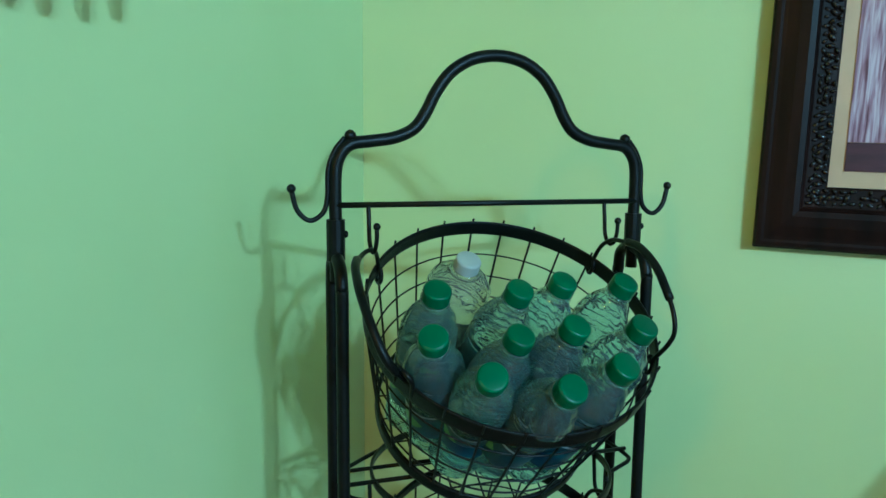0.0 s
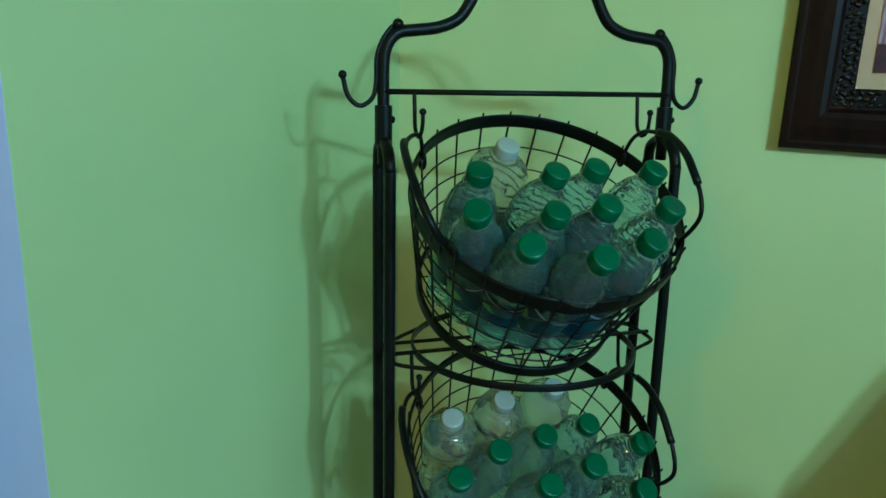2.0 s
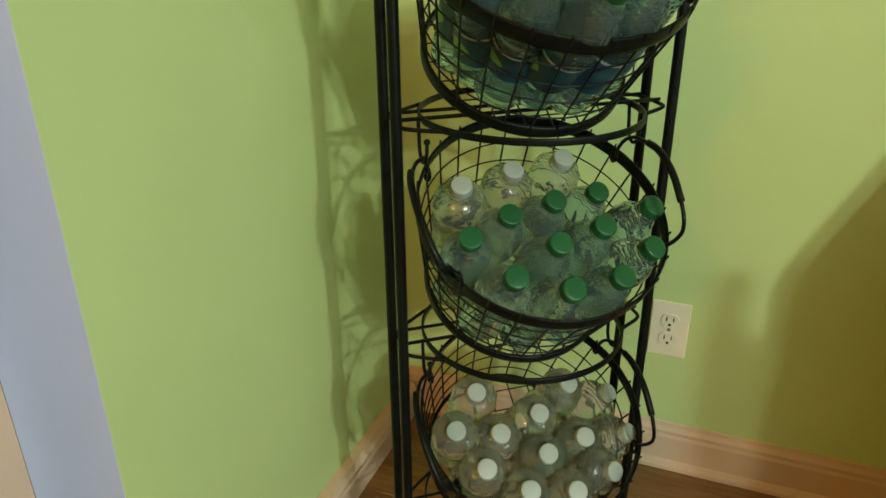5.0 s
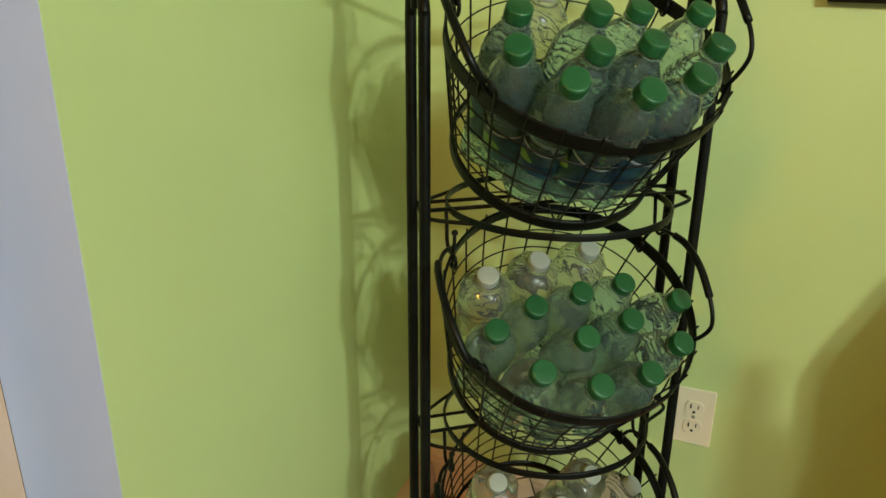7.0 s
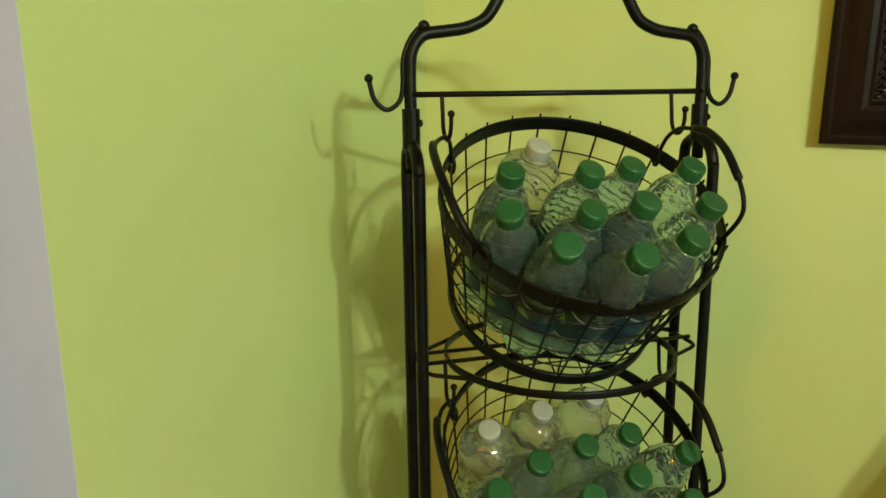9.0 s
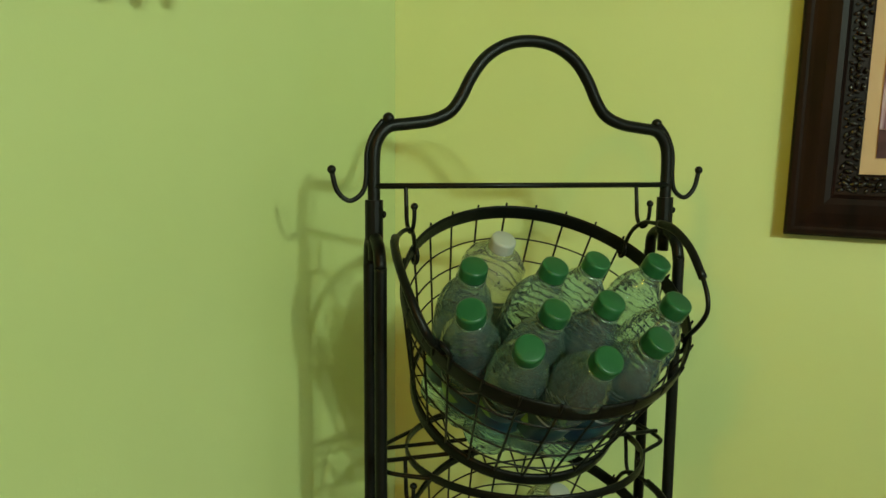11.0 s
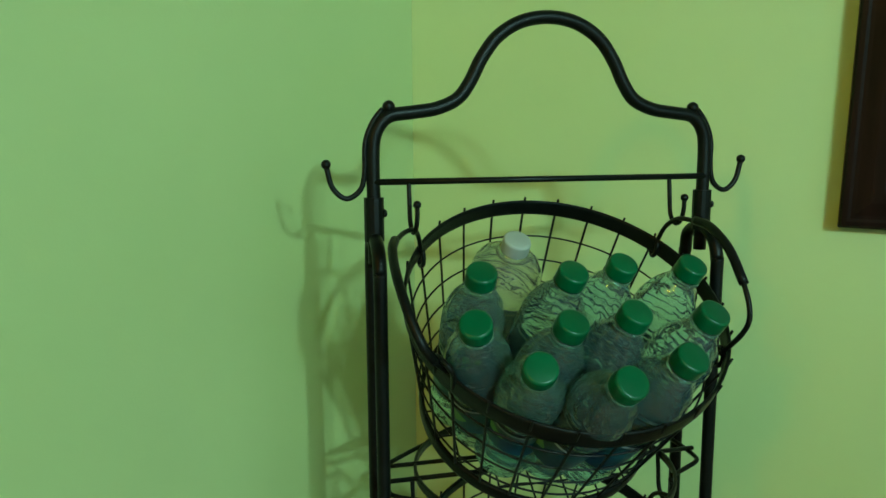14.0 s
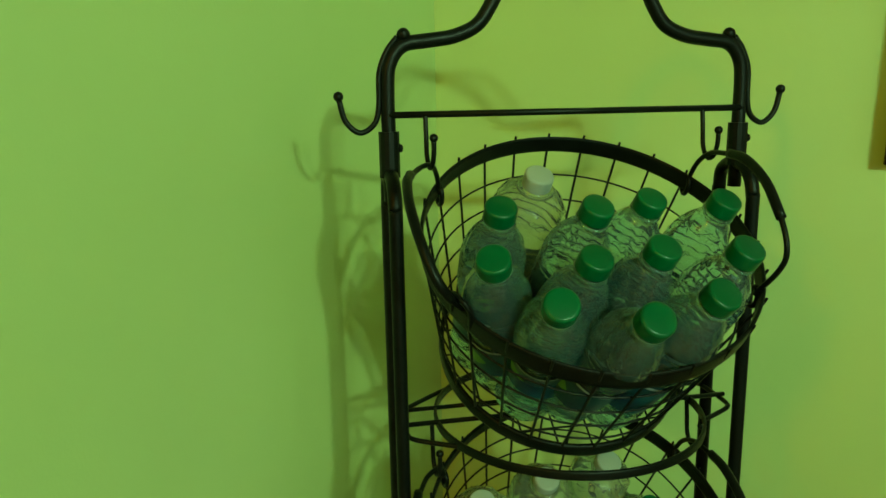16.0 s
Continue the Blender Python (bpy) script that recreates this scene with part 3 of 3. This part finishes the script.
def ring_moulding(profile):
    """A mitred moulding: rows of (inset, thickness) round the picture's edge."""
    bm = bmesh.new()
    rows = []
    for inset, thick in profile:
        rows.append([bm.verts.new((x, -thick, z)) for x, z in ((inset, inset), (PW - inset, inset), (PW - inset, PH - inset), (inset, PH - inset))])
    for a, b in zip(rows, rows[1:]):
        for k in range(4):
            bm.faces.new((a[k], a[(k + 1) % 4], b[(k + 1) % 4], b[k]))
    bmesh.ops.recalc_face_normals(bm, faces=bm.faces[:])
    return bm


part("frame", ring_moulding([(0.0, 0.0), (0.0, 0.020), (0.003, 0.024), (0.009, 0.0245), (0.013, 0.0240), (0.018, 0.0245), (0.034, 0.0275), (0.048, 0.0285), (0.056, 0.026), (0.059, 0.020),
                             (0.062, 0.017), (0.088, 0.013), (0.091, 0.011), (0.091, 0.006)]), FRAME, picture)
bm = bmesh.new()
rng = random.Random(4)
step = 0.0112
for side in range(4):
    span = PW if side % 2 == 0 else PH
    for k in range(int((span - 0.13) / step)):
        along = 0.067 + k * step
        for row, size in ((0.068, 0.0052), (0.0765, 0.0072), (0.0855, 0.0048)):
            shift = (0.5 if row == 0.0765 else 0.0) * step
            if rng.random() < 0.08:
                continue
            a, r = along + shift + rng.uniform(-0.001, 0.001), row + rng.uniform(-0.0008, 0.0008)
            x, z = ((a, r), (PW - r, a), (a, PH - r), (r, a))[side]
            bump = bmesh.ops.create_icosphere(bm, subdivisions=1, radius=size * rng.uniform(0.8, 1.1))
            spin = pose(x, -0.0155, z, 0, rng.uniform(0, 180), 0) @ Matrix.Diagonal((1.25, 0.8, 0.65, 1))
            for v in bump["verts"]:
                v.co = spin @ v.co
part("carved_band", bm, CARVED, picture, "carved leafy inner band", smooth=True)
part("mat", box(0.088, PW - 0.088, -0.0065, -0.0010, 0.086, PH - 0.086), MAT, picture, "cream mat board")
part("print", box(0.1105, PW - 0.1105, -0.0085, -0.0066, 0.155, PH - 0.1145), PRINT, picture, "mauve print of upright streaks")
part("print_foreground", box(0.1105, PW - 0.1105, -0.0085, -0.0066, 0.1145, 0.1545), PLUM, picture, "dark plum foreground of the print")

# ---- silver leaf hanging on the side wall, high up ----
hanging = thing("wall_hanging", pose(0.0, -0.70, 1.50), "hanging wall ornament of dull brown and silver leaves", "ornament")
part("bar", tube([(0.07, -0.10, 0.10), (0.07, 0.12, 0.10)], 0.004, 8), SILVER, hanging)
part("bracket", tube([(0.0, 0.0, 0.10), (0.07, 0.0, 0.10)], 0.004, 8), SILVER, hanging)
for y, tip, mat in ((-0.049, -0.182, LEAF), (-0.012, -0.183, LEAF), (0.032, -0.181, LEAF), (0.074, -0.174, SILVER)):
    bm = bmesh.new()
    long = 0.10 - tip
    rows = []
    for k in range(25):
        t = 1 - (1 - k / 24) ** 2.4
        w = 0.0035 + 0.0058 * min(1.0, max(0.0, (t - 0.35) / 0.35))
        near = max(0.0, (t - 0.955) / 0.045)
        w *= max(0.05, math.sqrt(max(0.0, 1 - near ** 2.4)))
        rows.append([bm.verts.new((0.003 * math.cos(q * 1.5) + (0.0022 if abs(q) == 1 else 0.0) + 0.0012 * noise.noise((q * 2, t * 30, y * 50)), q * w, -t * long)) for q in (-1, -0.5, 0, 0.5, 1)])
    for a, b in zip(rows, rows[1:]):
        for k in range(4):
            bm.faces.new((a[k], a[k + 1], b[k + 1], b[k]))
    bmesh.ops.solidify(bm, geom=bm.faces[:], thickness=0.0012)
    part("leaf", bm, mat, hanging, "crumpled silver leaf" if mat is SILVER else "dull brown leaf", smooth=True, m=pose(0.07, y, 0.10))

# ---- a dark panel added out of view to cast the slanted shadow on the back wall; only its foot shows ----
screen = thing("folding_screen", pose(0.92, -0.25, 0.0), "unseen dark panel shaped to cast a shadow on the back wall, with a foot in view", "screen")
bm = bmesh.new()
# outline worked back from the shadow's edges on the wall
outline = [(0.013, 0.045), (0.013, 0.36), (0.0, 0.585), (0.02, 0.64), (0.10, 0.80), (0.20, 0.98), (0.28, 1.05), (0.60, 1.07), (0.60, 0.045)]
for y in (0.0, -0.03):
    [bm.verts.new((x, y, z)) for x, z in outline]
bm.verts.ensure_lookup_table()
n = len(outline)
bm.faces.new([bm.verts[k] for k in range(n)])
bm.faces.new([bm.verts[n + k] for k in reversed(range(n))])
for k in range(n):
    bm.faces.new([bm.verts[k], bm.verts[n + k], bm.verts[n + (k + 1) % n], bm.verts[(k + 1) % n]])
bmesh.ops.recalc_face_normals(bm, faces=bm.faces[:])
bmesh.ops.bevel(bm, geom=bm.edges[:], offset=0.004, segments=2, affect="EDGES")
part("panel", bm, CHAIR, screen)
part("foot", tube(glide([(0.03, -0.015, 0.20), (-0.020, -0.015, 0.165), (-0.060, -0.015, 0.10), (-0.085, -0.015, 0.013)], 6), 0, 12, False, (0.012, 0.017), (0, 1, 0)), CHAIR, screen, "splayed foot", smooth=True)
part("foot", box(0.50, 0.55, -0.14, 0.11, 0.0, 0.0448, 0.006), CHAIR, screen)

# ---- an unseen chair beside it, added to cast the outer, knobbed shadow on the back wall ----
chair = thing("dining_chair", pose(1.29, -0.82, 0.0), "unseen dark chair with round knobs, added to cast a shadow on the back wall", "chair")
part("seat", box(0.0, 0.42, -0.42, -0.012, 0.44, 0.47, 0.008), CHAIR, chair)
for x in (0.018, 0.402):
    part("leg", lathe([(0.014, 0.0), (0.019, 0.03), (0.019, 0.86), (0.013, 0.875), (0.013, 0.88)], 16), CHAIR, chair, m=pose(x, 0, 0), smooth=True)
    part("knob", ball(0.021, (x, 0, 0.899), 2), CHAIR, chair, smooth=True)
    part("leg", lathe([(0.013, 0.0), (0.018, 0.03), (0.018, 0.438)], 16), CHAIR, chair, m=pose(x, -0.39, 0), smooth=True)
# back made solid so that no lit slit breaks the shadow
part("back_panel", box(0.034, 0.386, -0.009, 0.009, 0.14, 0.83, 0.006), CHAIR, chair)

# ---- floor boards, the nearest as single pieces ----
floor = bpy.data.objects["floor"]
rng = random.Random(9)
boards = {}
rest = bmesh.new()
y = -0.002
while y > ROOM_Y:
    x = -2.0 - rng.random() * 0.8
    while x < ROOM_X:
        long = rng.choice((0.6, 0.8, 1.0, 1.2))
        if y > -1.3 and x + long > -0.1 and x < 1.7:
            if long not in boards:
                boards[long] = part("floor_board", box(0, long - 0.0012, -0.0565, 0, -0.0118, 0.0, 0.0009, 1), WOOD, floor, m=pose(x, y, 0))
            else:
                again(boards[long], pose(x, y, 0), floor)
        else:
            x0, x1 = max(x, -2.05), min(x + long - 0.0012, ROOM_X)
            c = [rest.verts.new((x0 + a * (x1 - x0), y - b * 0.0565, h)) for h in (-0.0118, 0) for a, b in ((0, 0), (1, 0), (1, 1), (0, 1))]
            for q in ((4, 7, 6, 5), (0, 1, 5, 4), (1, 2, 6, 5), (2, 3, 7, 6), (3, 0, 4, 7)):
                rest.faces.new([c[k] for k in q])
        x += long
    y -= 0.0572
bmesh.ops.recalc_face_normals(rest, faces=rest.faces[:])
tagged(part("floor_boards", rest, WOOD, floor), kind="stuff")
